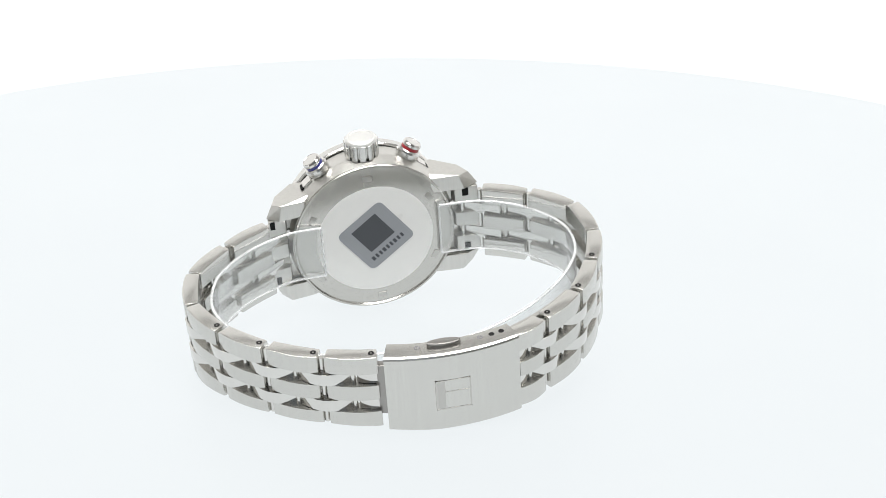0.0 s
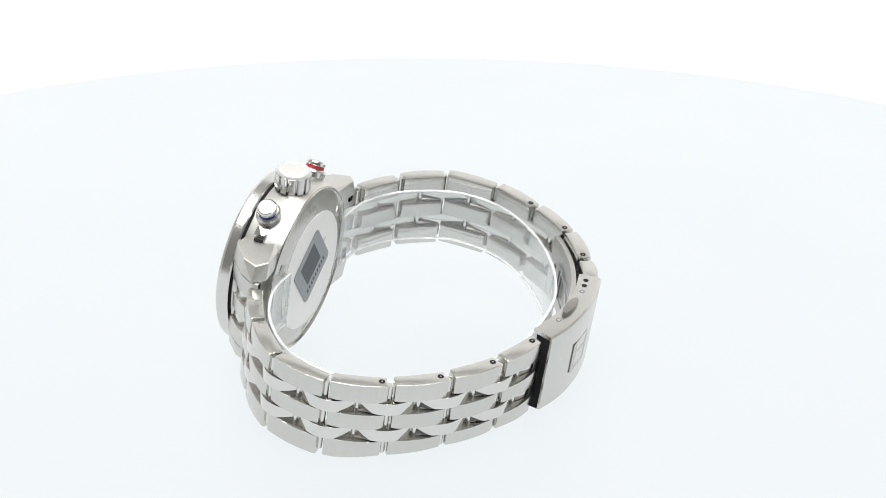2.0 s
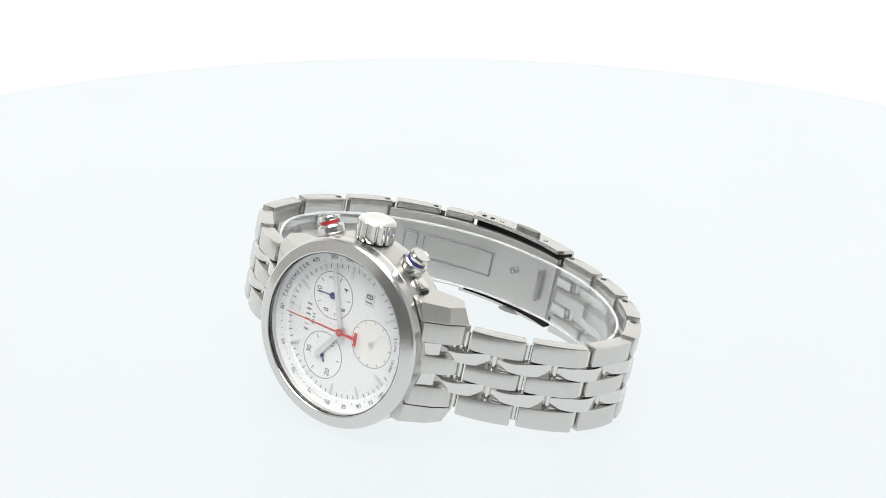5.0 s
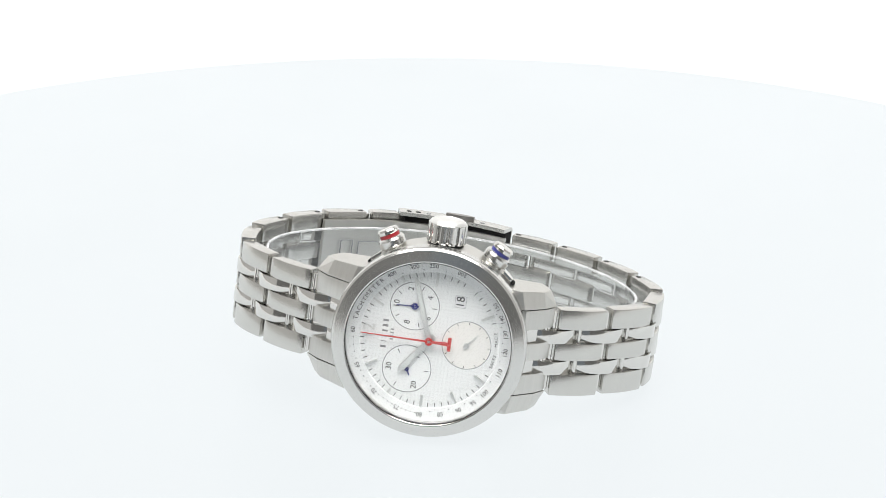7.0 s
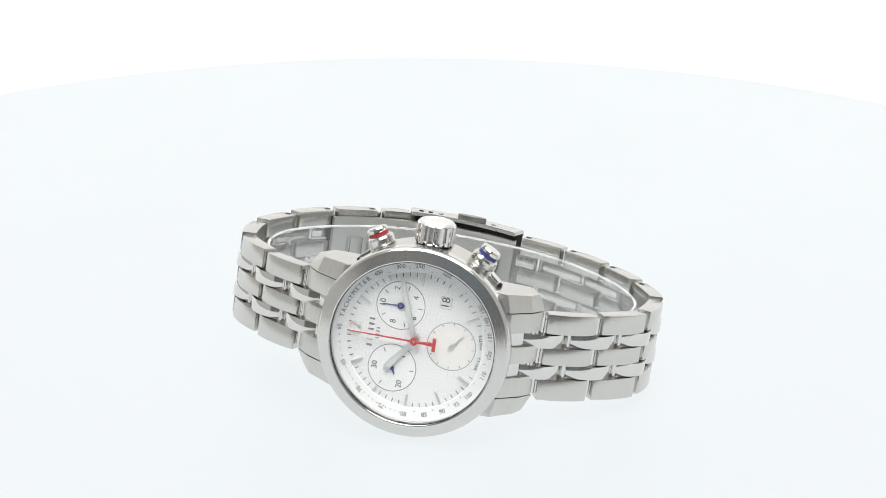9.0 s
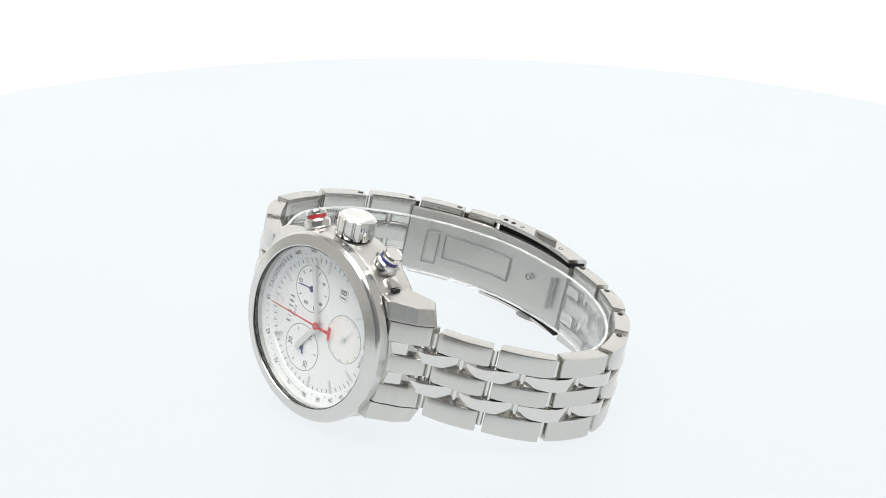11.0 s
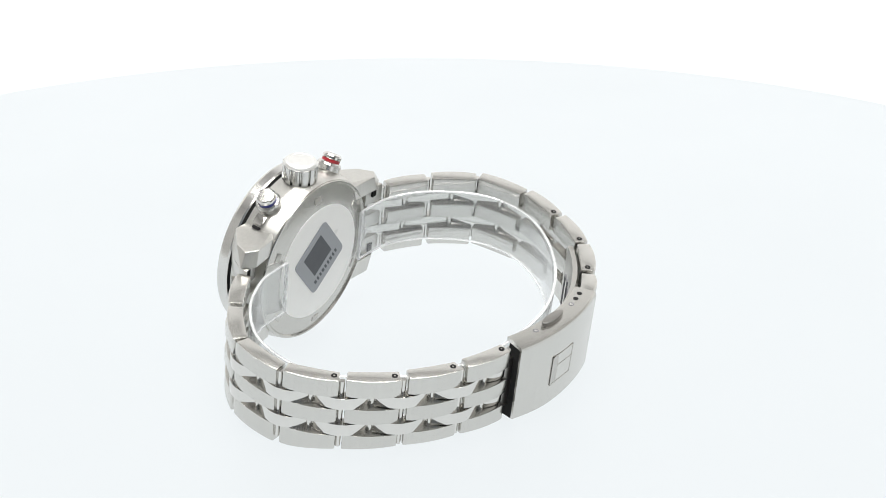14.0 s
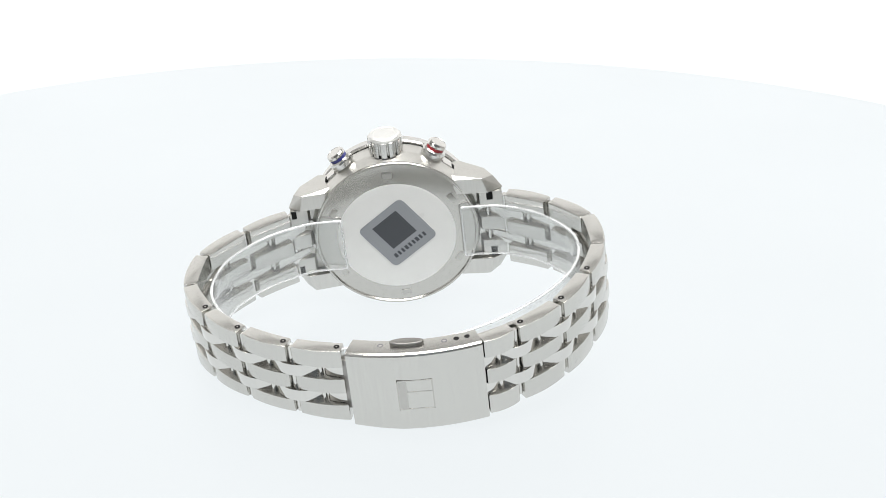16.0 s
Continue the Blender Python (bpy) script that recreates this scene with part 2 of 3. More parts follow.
LEAN = Matrix.Rotation(radians(0.39), 4, "Z") @ Matrix.Rotation(radians(0.98), 4, "X")
FACE = LEAN @ Matrix(((0, -1, 0, 0), (0, 0, -1, 0), (1, 0, 0, 0), (0, 0, 0, 1)))
DIAL_MM = Matrix.Translation(SEAT) @ FACE
DIAL = Matrix.Translation(Vector(SEAT) * MM) @ FACE


def on_dial(r, clock, height, spin=0.0):
    """A pose on the dial: r mm from its middle at clock degrees past twelve, turned by spin degrees to the right."""
    a = radians(clock)
    return DIAL @ Matrix.Translation((r * math.sin(a) * MM, r * math.cos(a) * MM, height * MM)) @ Matrix.Rotation(-radians(spin), 4, "Z")


def xy_on_dial(x, y, height, spin=0.0):
    return DIAL @ Matrix.Translation((x * MM, y * MM, height * MM)) @ Matrix.Rotation(-radians(spin), 4, "Z")


def band_lift(x, y):
    """The bracelet stands a little askew; the amount is fitted to the camera's view."""
    return 0.0345 * y - 0.00014 * x * y - 0.92


def reach(sx, x):
    """How far a lug or an end link reaches out: those towards twelve are stretched to fit the camera's view."""
    return x if sx > 0 else -x - 0.34 * max(0.0, x - 18.0)


def make_case(watch):
    # middle of the case, turned, with a recess under the bezel
    prof = [(16.0, -1.7), (19.9, -1.7), (20.3, -2.0), (20.5, -3.5), (20.9, -6.8), (20.95, -7.4), (20.85, -7.9), (20.15, -10.8), (16.0, -11.0)]
    case = part("case", turned(revolve(prof, 128), DIAL_MM), M_BRUSH_CASE, watch, "brushed steel watch case")
    # a black ring draws the shade in the recess
    part("groove_shade", turned(revolve([(18, -1.2), (20.0, -1.2), (20.0, -1.9), (18, -1.9)], 128), DIAL_MM), M_DARK, case)
    # four lugs
    half = [(12.6, 1.9, 9.5), (12.6, 9.6, 9.5), (13.6, 9.3, 14.2), (14.3, 2.4, 13.6), (17.6, 1.9, 13.4), (18.6, 1.8, 9.45),
            (22.0, 5.9, 13.0), (22.9, 5.9, 9.45), (23.4, 9.6, 12.9), (21.3, 11.8, 13.5), (25.1, 9.8, 9.45), (22.2, 12.0, 9.45),
            (15.8, 11.2, 13.4), (15.5, 11.3, 9.45)]
    for sx in (1, -1):
        for sz in (1, -1):
            part("lug", mesh_from(hull([(reach(sx, x), y, z if sz > 0 else -9.5 - 1.1 * (z - 9.5)) for x, y, z in half], 0.18), "lug", M_BRUSH_CASE, MM, 7), M_BRUSH_CASE, case)
    # bezel
    prof = [(17.7, 0.1), (17.7, 2.55), (17.82, 2.72), (18.0, 2.75), (20.2, 2.0), (20.6, 1.65), (20.8, 1.15), (20.83, -0.85), (20.6, -1.25), (17.85, -1.25)]
    part("bezel", turned(revolve(prof, 160), DIAL_MM), M_BEZEL, watch, "polished round steel bezel")
    # black ring: shade of the gap between glass and bezel
    part("glass_shade_line", turned(revolve([(17.56, 1.5), (17.69, 1.5), (17.69, 2.5), (17.56, 2.48)], 128), DIAL_MM), M_DARK, watch, "thin dark gasket round the glass")
    # glass
    glass = part("crystal", turned(revolve([(0, 1.5), (17.54, 1.5), (17.54, 2.45), (17.2, 2.6), (0, 2.75)], 128, False), DIAL_MM), M_CRYSTAL, watch,
                 "clear slightly domed watch glass")
    glass.visible_shadow = False
    # case back with its film, notches and label
    prof = [(0, -10.6), (20.05, -10.6), (20.05, -11.0), (19.9, -11.25), (19.5, -11.3), (19.2, -10.95), (14.6, -11.94), (0, -11.97)]
    back = part("case_back", turned(revolve(prof, 128, False), DIAL_MM), M_BACK, watch, "satin steel screwed case back")
    part("film", turned(revolve([(0, -11.92), (14.5, -11.92), (14.5, -12.02), (0, -12.04)], 96, False), DIAL_MM), M_FILM, back, "whitish protective film")
    for k in range(6):
        part("notch", turned(block(2.3, 1.5, 0.5, 0.1), DIAL_MM @ Matrix.Rotation(radians(60 * k + 28), 4, "Z") @ Matrix.Translation((0, 16.7, -11.38)) @ Matrix.Rotation(radians(13), 4, "X")), M_MATTE, back)
    label = part("label", turned(prism(rounded(13.9, 13.9, 1.4), 0, 0.1), STICKER), M_LABEL, watch, "grey square paper label on the case back")
    part("printed_block", turned(prism(rounded(7.7, 7.7, 0.1), 0.08, 0.12), STICKER @ Matrix.Translation((0.0, 1.2, 0))), M_LABEL_DARK, label)
    for k in range(9):
        part("print_bar", turned(block(0.62 if k % 3 else 0.8, 1.2, 0.04), STICKER @ Matrix.Translation((-4.6 + 1.15 * k, -4.5, 0.11))), M_LABEL_DARK, label)


# the label's space: its face looks out of the back; it lies askew on it
STICKER = LEAN @ Matrix(((-0.81, 0.59, 0, -0.7), (0, 0, 1, 12.54), (0.59, 0.81, 0, 0.8), (0, 0, 0, 1)))


def rounded(w, h, r, n=5):
    pts = []
    for cx, cy, a0 in ((w / 2 - r, h / 2 - r, 0), (-w / 2 + r, h / 2 - r, 90), (-w / 2 + r, -h / 2 + r, 180), (w / 2 - r, -h / 2 + r, 270)):
        for k in range(n + 1):
            a = radians(a0 + 90 * k / n)
            pts.append((cx + r * math.cos(a), cy + r * math.sin(a)))
    return pts


def ring(r_in, r_out, low, high, steps=72):
    return revolve([(r_in, low), (r_out, low), (r_out, high), (r_in, high)], steps)


def make_dial(watch):
    top = -0.9      # the dial's face
    dial = part("dial", turned(revolve([(0, top - 0.5), (15.3, top - 0.5), (15.3, top), (0, top)], 128, False), DIAL_MM), M_DIAL, watch, "silvery white chronograph dial")
    flange = part("flange", turned(revolve([(14.95, top), (15.05, top + 0.35), (17.68, top + 1.1), (17.68, top - 0.5), (14.95, top - 0.5)], 128), DIAL_MM), M_FLANGE, watch,
                  "white sloping ring with a tachymeter scale")

    def sloped(r, clock, spin=0.0):
        a = radians(clock)
        h = top + 0.35 + 0.286 * (r - 15.05) + 0.035
        tilt = Matrix.Rotation(radians(16), 4, Vector((math.cos(a), -math.sin(a), 0)))
        return DIAL @ Matrix.Translation((r * math.sin(a) * MM, r * math.cos(a) * MM, h * MM)) @ tilt @ Matrix.Rotation(-radians(spin), 4, "Z")

    # the scale's numbers: hours' speed per lap of that many seconds
    for v in (400, 300, 250, 200, 150, 140, 130, 120, 110, 100, 95, 90, 85, 80, 75, 70, 65, 60):
        clock = 360.0 * 60 / v % 360
        up = clock if (clock < 100 or clock > 265) else clock + 180
        part("numeral", letters(str(v), 1.35, "numeral", M_INK), M_INK, flange, "", sloped(16.35, clock, up))
    for k, ch in enumerate("TACHYMETER"):
        clock = 9.5 + 3.95 * k
        part("letter", letters(ch, 1.4, "letter", M_INK), M_INK, flange, "", sloped(16.3, clock, clock))
    dot = mesh_from(disc(0.13, 0, 0.02, 8), "dot", M_INK)
    for clock in [180 + 0.1] + [360 * 60 / v % 360 for v in (61, 62, 63, 64, 66, 67, 68, 69, 71, 72, 73, 74, 76, 77, 78, 79, 82.5, 87.5, 92.5, 97.5, 105, 115, 125, 135, 145, 170, 225, 275, 350)]:
        part("dot", dot, M_INK, flange, "", sloped(16.2 if clock > 270 else 15.6, clock))
    # minute marks
    tick = mesh_from(block(0.17, 0.85, 0.03), "minute_mark", M_INK)
    for k in range(60):
        if k % 5 and not 27 <= k <= 33:
            part("minute_mark", tick, M_INK, dial, "", on_dial(14.35, 6 * k, top + 0.02, 6 * k))
    bar = mesh_from(block(0.56, 2.8, 0.32, 0.1), "hour_marker", M_MARKER)
    short = mesh_from(block(0.56, 1.3, 0.32, 0.1), "hour_marker_short", M_MARKER)
    for k in range(1, 12):
        if k in (4, 6):
            continue
        m = short if k in (2, 10) else bar
        part("hour_marker", m, M_MARKER, dial, "applied steel baton", on_dial(14.3 if k in (2, 10) else 13.5, 30 * k, top + 0.2, 30 * k))
    twelve = part("hour_numeral", letters("12", 3.6, "hour_numeral", M_MARKER), M_MARKER, dial, "applied steel numeral", on_dial(13.0, 0.5, top + 0.15))
    # maker's name and the lines under it, as plain bars
    for k, w in enumerate((0.95, 0.3, 0.75, 0.75, 0.95, 0.85)):
        part("name_bar", block(w * 0.5, 1.2, 0.03), M_INK_PALE, dial, "", xy_on_dial(-2.85 + 1.16 * k, 9.65, top + 0.02))
    for k in range(4):
        part("name_bar", block(0.28, 0.7, 0.03), M_INK_PALE, dial, "", xy_on_dial(-1.0 + 0.72 * k, 8.1, top + 0.02))
    for k, ch in enumerate("SWISS"):
        c = 195.5 - 2.6 * k
        part("letter", letters(ch, 0.95, "letter", M_INK), M_INK, dial, "", on_dial(14.25, c, top + 0.03, c + 180))
    for k, ch in enumerate("MADE"):
        c = 175.5 - 3.4 * k
        part("letter", letters(ch, 0.95, "letter", M_INK), M_INK, dial, "", on_dial(14.25, c, top + 0.03, c + 180))
    # date
    date = part("date_window", turned(prism(rounded(2.5, 2.3, 0.15), top - 0.1, top + 0.03), DIAL_MM @ Matrix.Translation((9.35, -5.5, 0))),
                M_DATE, dial, "white date window showing 18")
    part("date_frame", turned(prism(rounded(2.62, 2.42, 0.2), top - 0.1, top + 0.012), DIAL_MM @ Matrix.Translation((9.35, -5.5, 0))), M_INK_PALE, date)
    part("date_number", letters("18", 2.5, "date_number", M_INK), M_INK, date, "", xy_on_dial(9.35, -5.5, top + 0.06))
    # small dials: middle x, middle y, material, numbers, pointer angle, pointer material
    subs = ((6.95, 4.0, M_SUBDIAL, {0: "10", 72: "2", 144: "4", 216: "6", 288: "8"}, 10, 6.2, -5, M_BLUE),
            (-6.95, 4.0, M_SUBDIAL, {0: "30", 120: "10", 240: "20"}, 6, 4.2, 0, M_BLUE),
            (0.15, -7.95, M_SUBDIAL_WARM, {}, 12, 0, 118, M_MARKER))
    for n, (x, y, mat, marks, count, _, point, pm) in enumerate(subs):
        sub = part("subdial", turned(revolve([(0, top - 0.2), (5.15, top - 0.2), (5.15, top + 0.015), (0, top + 0.015)], 72, False), DIAL_MM @ Matrix.Translation((x, y, 0))), mat, dial)
        part("rim", turned(ring(5.15, 5.27, top - 0.2, top + 0.05), DIAL_MM @ Matrix.Translation((x, y, 0))), M_INK_SHADE if n < 2 else M_INK_PALE, sub)
        tk = mesh_from(block(0.15, 0.9 if n < 2 else 0.4, 0.03), "subdial_mark", M_INK)
        for k in range(count):
            c = 360.0 * k / count
            if round(c) in marks and marks[round(c)]:
                continue
            a = radians(c)
            r = 4.2 if n < 2 else 4.75
            part("subdial_mark", tk, M_INK, sub, "", xy_on_dial(x + r * math.sin(a), y + r * math.cos(a), top + 0.04, c))
        for c, text in marks.items():
            if text:
                a = radians(c)
                part("subdial_number", letters(text, 1.75, "subdial_number", M_INK), M_INK, sub, "", xy_on_dial(x + 3.85 * math.sin(a), y + 3.85 * math.cos(a), top + 0.04))
    # pointers of the small dials
    def small_pointer(x, y, angle, length, width, mat, hub):
        m = DIAL_MM @ Matrix.Translation((x, y, top + 0.2)) @ Matrix.Rotation(-radians(angle), 4, "Z")
        bm = prism([(-width / 2, -0.9), (width / 2, -0.9), (width * 0.3, length), (-width * 0.3, length)], 0, 0.1)
        ob = part("small_pointer", turned(bm, m), mat, watch, "")
        part("hub", turned(ring(0.28, hub, 0, 0.18, 24), m), mat, ob)

    small_pointer(6.95, 4.0, -3, 3.9, 0.32, M_BLUE, 0.72)
    small_pointer(-6.95, 4.0, -118, 1.5, 0.5, M_BLUE, 0.5)
    small_pointer(0.15, -7.95, 129, 3.6, 0.3, M_MARKER, 0.6)

    def pointer(name, angle, outline, low, mat, label):
        m = DIAL_MM @ Matrix.Rotation(-radians(angle), 4, "Z")
        return part(name, turned(prism(outline, low, low + 0.16, 0.04, 1), m), mat, watch, label), m

    ob, m = pointer("hour_pointer", 307, [(-0.55, -1.6), (0.55, -1.6), (0.62, 3.4), (0.75, 8.6), (0, 9.7), (-0.75, 8.6), (-0.62, 3.4)], top + 0.45, M_MARKER, "broad steel hour pointer")
    part("lume", turned(prism([(-0.32, 4.2), (0.32, 4.2), (0.42, 8.3), (-0.42, 8.3)], top + 0.6, top + 0.635), m), M_LUME, ob)
    ob, m = pointer("minute_pointer", 71.5, [(-0.5, -1.8), (0.5, -1.8), (0.6, 4.2), (0.55, 13.2), (0, 14.2), (-0.55, 13.2), (-0.6, 4.2)], top + 0.75, M_MARKER, "long steel minute pointer")
    part("lume", turned(prism([(-0.3, 4.6), (0.3, 4.6), (0.27, 12.8), (-0.27, 12.8)], top + 0.9, top + 0.935), m), M_LUME, ob)
    ob, m = pointer("chronograph_pointer", 359.2, [(-0.42, -4.0), (-1.5, -4.0), (-1.5, -4.75), (1.5, -4.75), (1.5, -4.0), (0.42, -4.0), (0.22, 0), (0.1, 14.6), (-0.1, 14.6), (-0.22, 0)],
                    top + 1.1, M_REDLINE, "thin red centre seconds pointer with a T-shaped tail")
    part("hub", turned(ring(0.3, 0.85, top + 1.05, top + 1.32, 32), DIAL_MM), M_REDLINE, ob)
    part("post", turned(disc(0.3, top, top + 1.3, 24), DIAL_MM), M_STEEL_DIM, ob)


def make_crown(watch):
    # axis along z, at the height of the case's middle
    m = Matrix.Translation((-0.2, 5.9, 0))
    outline = []
    for k in range(12):
        for da, r in ((-3.6, 3.7), (-2.2, 3.5), (2.2, 3.5), (3.6, 3.7), (4.4, 4.12), (9, 4.2), (15, 4.22), (21, 4.2), (25.6, 4.12)):
            a = radians(30 * k + da + 9)
            outline.append((r * math.cos(a), r * math.sin(a)))
    crown = part("crown", turned(prism(outline, 20.6, 24.7, 0.06, 1), m), M_BEZEL, watch, "fluted steel winding crown")
    part("crown_top", turned(revolve([(0, 24.4), (3.6, 24.4), (4.0, 24.72), (3.9, 24.95), (3.6, 25.3), (3.2, 25.52), (2.9, 25.56), (2.8, 25.48), (0, 25.6)], 72, False), m), M_MARKER, crown, "domed polished crown cap")
    part("collar", turned(revolve([(0, 19.0), (3.5, 19.0), (3.9, 20.75), (0, 20.75)], 48, False), m), M_DARK, crown)
    part("crown_neck", turned(revolve([(2.6, 19.4), (3.75, 19.4), (3.75, 20.1), (2.6, 20.1)], 48), m), M_POLISH, crown)
    for sx, mat, what, x in ((1, M_BLUE, "blue", 9.9), (-1, M_RED, "red", 10.5)):
        m = Matrix.Translation((sx * x, 5.8, 17.0)) @ Matrix.Rotation(radians(29 * sx), 4, "Y")
        push = part("push_button", turned(revolve([(0, -0.6), (2.25, -0.6), (2.25, 0.9), (2.6, 1.05), (2.9, 1.35), (2.95, 2.6), (2.75, 3.05), (2.35, 3.3), (2.1, 3.3), (0, 3.3)], 48, False), m), M_BEZEL, watch,
                    "round steel push button with a %s ring" % what)
        part("ring", turned(revolve([(0, 3.25), (2.18, 3.25), (2.2, 4.1), (0, 4.1)], 48, False), m), mat, push)
        part("cap", turned(revolve([(0, 4.05), (2.24, 4.05), (2.32, 4.2), (2.3, 4.75), (2.05, 5.1), (1.85, 5.18), (1.75, 5.12), (0, 5.15)], 48, False), m), M_POLISH, push)
        part("guide", turned(block(2.6, 2.8, 1.4, 0.2), Matrix.Translation((sx * (x + 3.7), 5.8, 15.2)) @ Matrix.Rotation(radians(40 * sx), 4, "Y")), M_POLISH, push)
        part("guide_slot", turned(block(0.7, 2.0, 0.9, 0.1), Matrix.Translation((sx * (x + 5.1), 5.8, 14.0)) @ Matrix.Rotation(radians(48 * sx), 4, "Y")), M_DARK, push)


# outer line of the bracelet's joints, from the lugs to the clasp
SIX = [(25.3, 9.6), (36.7, 16.2), (46.2, 25.9), (48.3, 39.7), (42.8, 52.0), (34.1, 61.8), (23.0, 69.2), (10.7, 73.4)]
TWELVE = [(-28.1, 10.0), (-39.0, 16.5), (-47.6, 26.2), (-48.8, 40.3), (-44.2, 52.8), (-36.8, 64.1), (-26.4, 71.8), (-18.4, 75.8)]
THICK = 3.7


def outward(a, b):
    t = (Vector(b) - Vector(a)).normalized()
    n = Vector((t.y, -t.x))
    mid = (Vector(a) + Vector(b)) / 2
    if n.dot(mid - Vector((-1, 40))) < 0:
        n = -n
    return t, n


def arched(length, thick, sag_out, sag_in, low, high, bevel, steps=8):
    """A link: its length along x, its outer face towards +y and arched, its width along z."""
    top = [(length * (k / steps - 0.5), -sag_out * (2 * k / steps - 1) ** 2) for k in range(steps + 1)]
    bot = [(0.92 * length * (k / steps - 0.5), -thick - sag_in * (2 * k / steps - 1) ** 2) for k in range(steps + 1)]
    return prism(bot + top[::-1], low, high, bevel, 2)


def make_bracelet(watch):
    pin_mesh = mesh_from(disc(0.62, -8.6, 8.6, 16), "pin", M_POLISH)
    # flat black ring painted for the shade in a pin hole
    hole = mesh_from(ring(0.2, 0.66, 0, 0.05, 20), "pin_hole", M_DARK)
    tip = mesh_from(disc(0.34, 0, 0.03, 16), "pin_end", M_MATTE)
    for side, joints in (("six", SIX), ("twelve", TWELVE)):
        for k, (a, b) in enumerate(zip(joints, joints[1:])):
            t, n = outward(a, b)
            mid = (Vector(a) + Vector(b)) / 2
            length = (Vector(b) - Vector(a)).length - 1.35
            rot = Matrix(((t.x, n.x, 0), (t.y, n.y, 0), (0, 0, 1)))
            if rot.determinant() < 0:
                rot = Matrix(((-t.x, n.x, 0), (-t.y, n.y, 0), (0, 0, 1)))
            lift = band_lift(*mid)
            out = mid + n * 1.0
            for low, high, nm in ((4.95, 9.4, "outer_link"), (-9.9, -5.1, "outer_link"), (-1.98, 1.9, "centre_link")):
                me = mesh_from(arched(length if nm == "outer_link" else length - 0.2, THICK, 0.72, 0.2, low, high, 0.36), nm, M_BRUSH)
                link = part(nm, me, M_BRUSH, watch, "", at_mm(out.x, out.y, lift, rot))
                if nm == "outer_link" and low > 0 and ((side == "six" and k >= 3) or (side == "twelve" and 3 <= k <= 5)):
                    s = 1 if (rot.to_3x3() @ Vector((1, 0, 0))).xy.dot(t) > 0 else -1
                    part("pin_hole", hole, M_DARK, link, "", at_mm(s * (length / 2 - 1.5), -2.3, 9.41))
                    part("pin_end", tip, M_MATTE, link, "", at_mm(s * (length / 2 - 1.5), -2.3, 9.405))
            # pins: one in the joint, one under the middle of the link
            for p in (Vector(a) - n * 1.0, mid - n * 0.9):
                part("pin", pin_mesh, M_POLISH, watch, "", at_mm(p.x, p.y, band_lift(p.x, p.y)))
        # narrow polished links, each bridging a joint
        first = Vector(joints[0]) * 2 - Vector(joints[1])
        first = Vector((first.x + (1.5 if side == "six" else -1.5), first.y + 0.6))
        chain = [first] + [Vector(j) for j in joints]
        for k in range(1, len(chain) - 1):
            a, c, b = (chain[k - 1] + chain[k]) / 2, chain[k], (chain[k] + chain[k + 1]) / 2
            t, n = outward(a, b)
            chord = (b - a).length
            rise = max(0.0, (c - (a + b) / 2).dot(n))
            rot = Matrix(((t.x, n.x, 0), (t.y, n.y, 0), (0, 0, 1)))
            if rot.determinant() < 0:
                rot = Matrix(((-t.x, n.x, 0), (-t.y, n.y, 0), (0, 0, 1)))
            crest = (a + b) / 2 + n * (rise * 0.8 + 0.85)
            for low, high in ((1.97, 4.88), (-5.03, -2.05)):
                me = mesh_from(arched(chord - 1.2, 2.7, rise * 0.6 + 1.75, 0.1, low, high, 0.16), "polished_link", M_POLISH)
                part("polished_link", me, M_POLISH, watch, "narrow polished steel link", at_mm(crest.x, crest.y, band_lift(crest.x, crest.y), rot))
        # short polished ends that run into the clasp
        a, b = (chain[-2] + chain[-1]) / 2, chain[-1]
        t, n = outward(a, b)
        rot = Matrix(((t.x, n.x, 0), (t.y, n.y, 0), (0, 0, 1)))
        if rot.determinant() < 0:
            rot = Matrix(((-t.x, n.x, 0), (-t.y, n.y, 0), (0, 0, 1)))
        seat = a + (b - a) * 0.56 - n * 0.25
        for low, high in ((1.97, 4.88), (-5.03, -2.05)):
            me = mesh_from(arched((b - a).length * 0.86, 2.4, 0.5, 0.1, low, high, 0.16), "polished_link", M_POLISH)
            part("polished_link", me, M_POLISH, watch, "narrow polished steel link", at_mm(seat.x, seat.y, band_lift(seat.x, seat.y), rot))
    # end pieces between the lugs
    for sx in (1, -1):
        wide = [(16.8, 1.9), (19.0, 2.1), (22.9, 6.0), (24.7, 9.0), (24.8, 11.2), (23.4, 11.0), (20.6, 10.4), (20.2, 8.6), (16.8, 8.6)]
        slim = [(16.8, 2.5), (19.0, 2.7), (21.8, 5.8), (21.8, 8.6), (16.8, 9.6)]
        end = part("end_link", prism([(reach(sx, x), y) for x, y in wide], -1.9, 1.9, 0.25), M_BRUSH_CASE, watch, "brushed steel end link between the lugs")
        for low, high, form, mat in ((4.95, 9.3, wide, M_BRUSH_CASE), (-9.3, -4.95, wide, M_BRUSH_CASE), (1.97, 4.88, slim, M_POLISH), (-4.88, -1.97, slim, M_POLISH)):
            part("end_piece", prism([(reach(sx, x), y) for x, y in form], low, high, 0.2), mat, end)
        # black blocks in place of the shaded square holes
        for sz in (1, -1):
            part("spring_bar_slot", turned(block(1.5, 0.5, 2.1), Matrix.Translation((sx * 24.0, 10.9, sz * 8.0))), M_DARK, end, "dark square spring bar slot")
        for y, r in ((7.3, 0.5), (8.4, 0.45)):
            part("spring_bar", turned(disc(r, -9.0, 9.0, 16), Matrix.Translation((sx * 23.3, y + 1.4, 0))), M_POLISH, end)


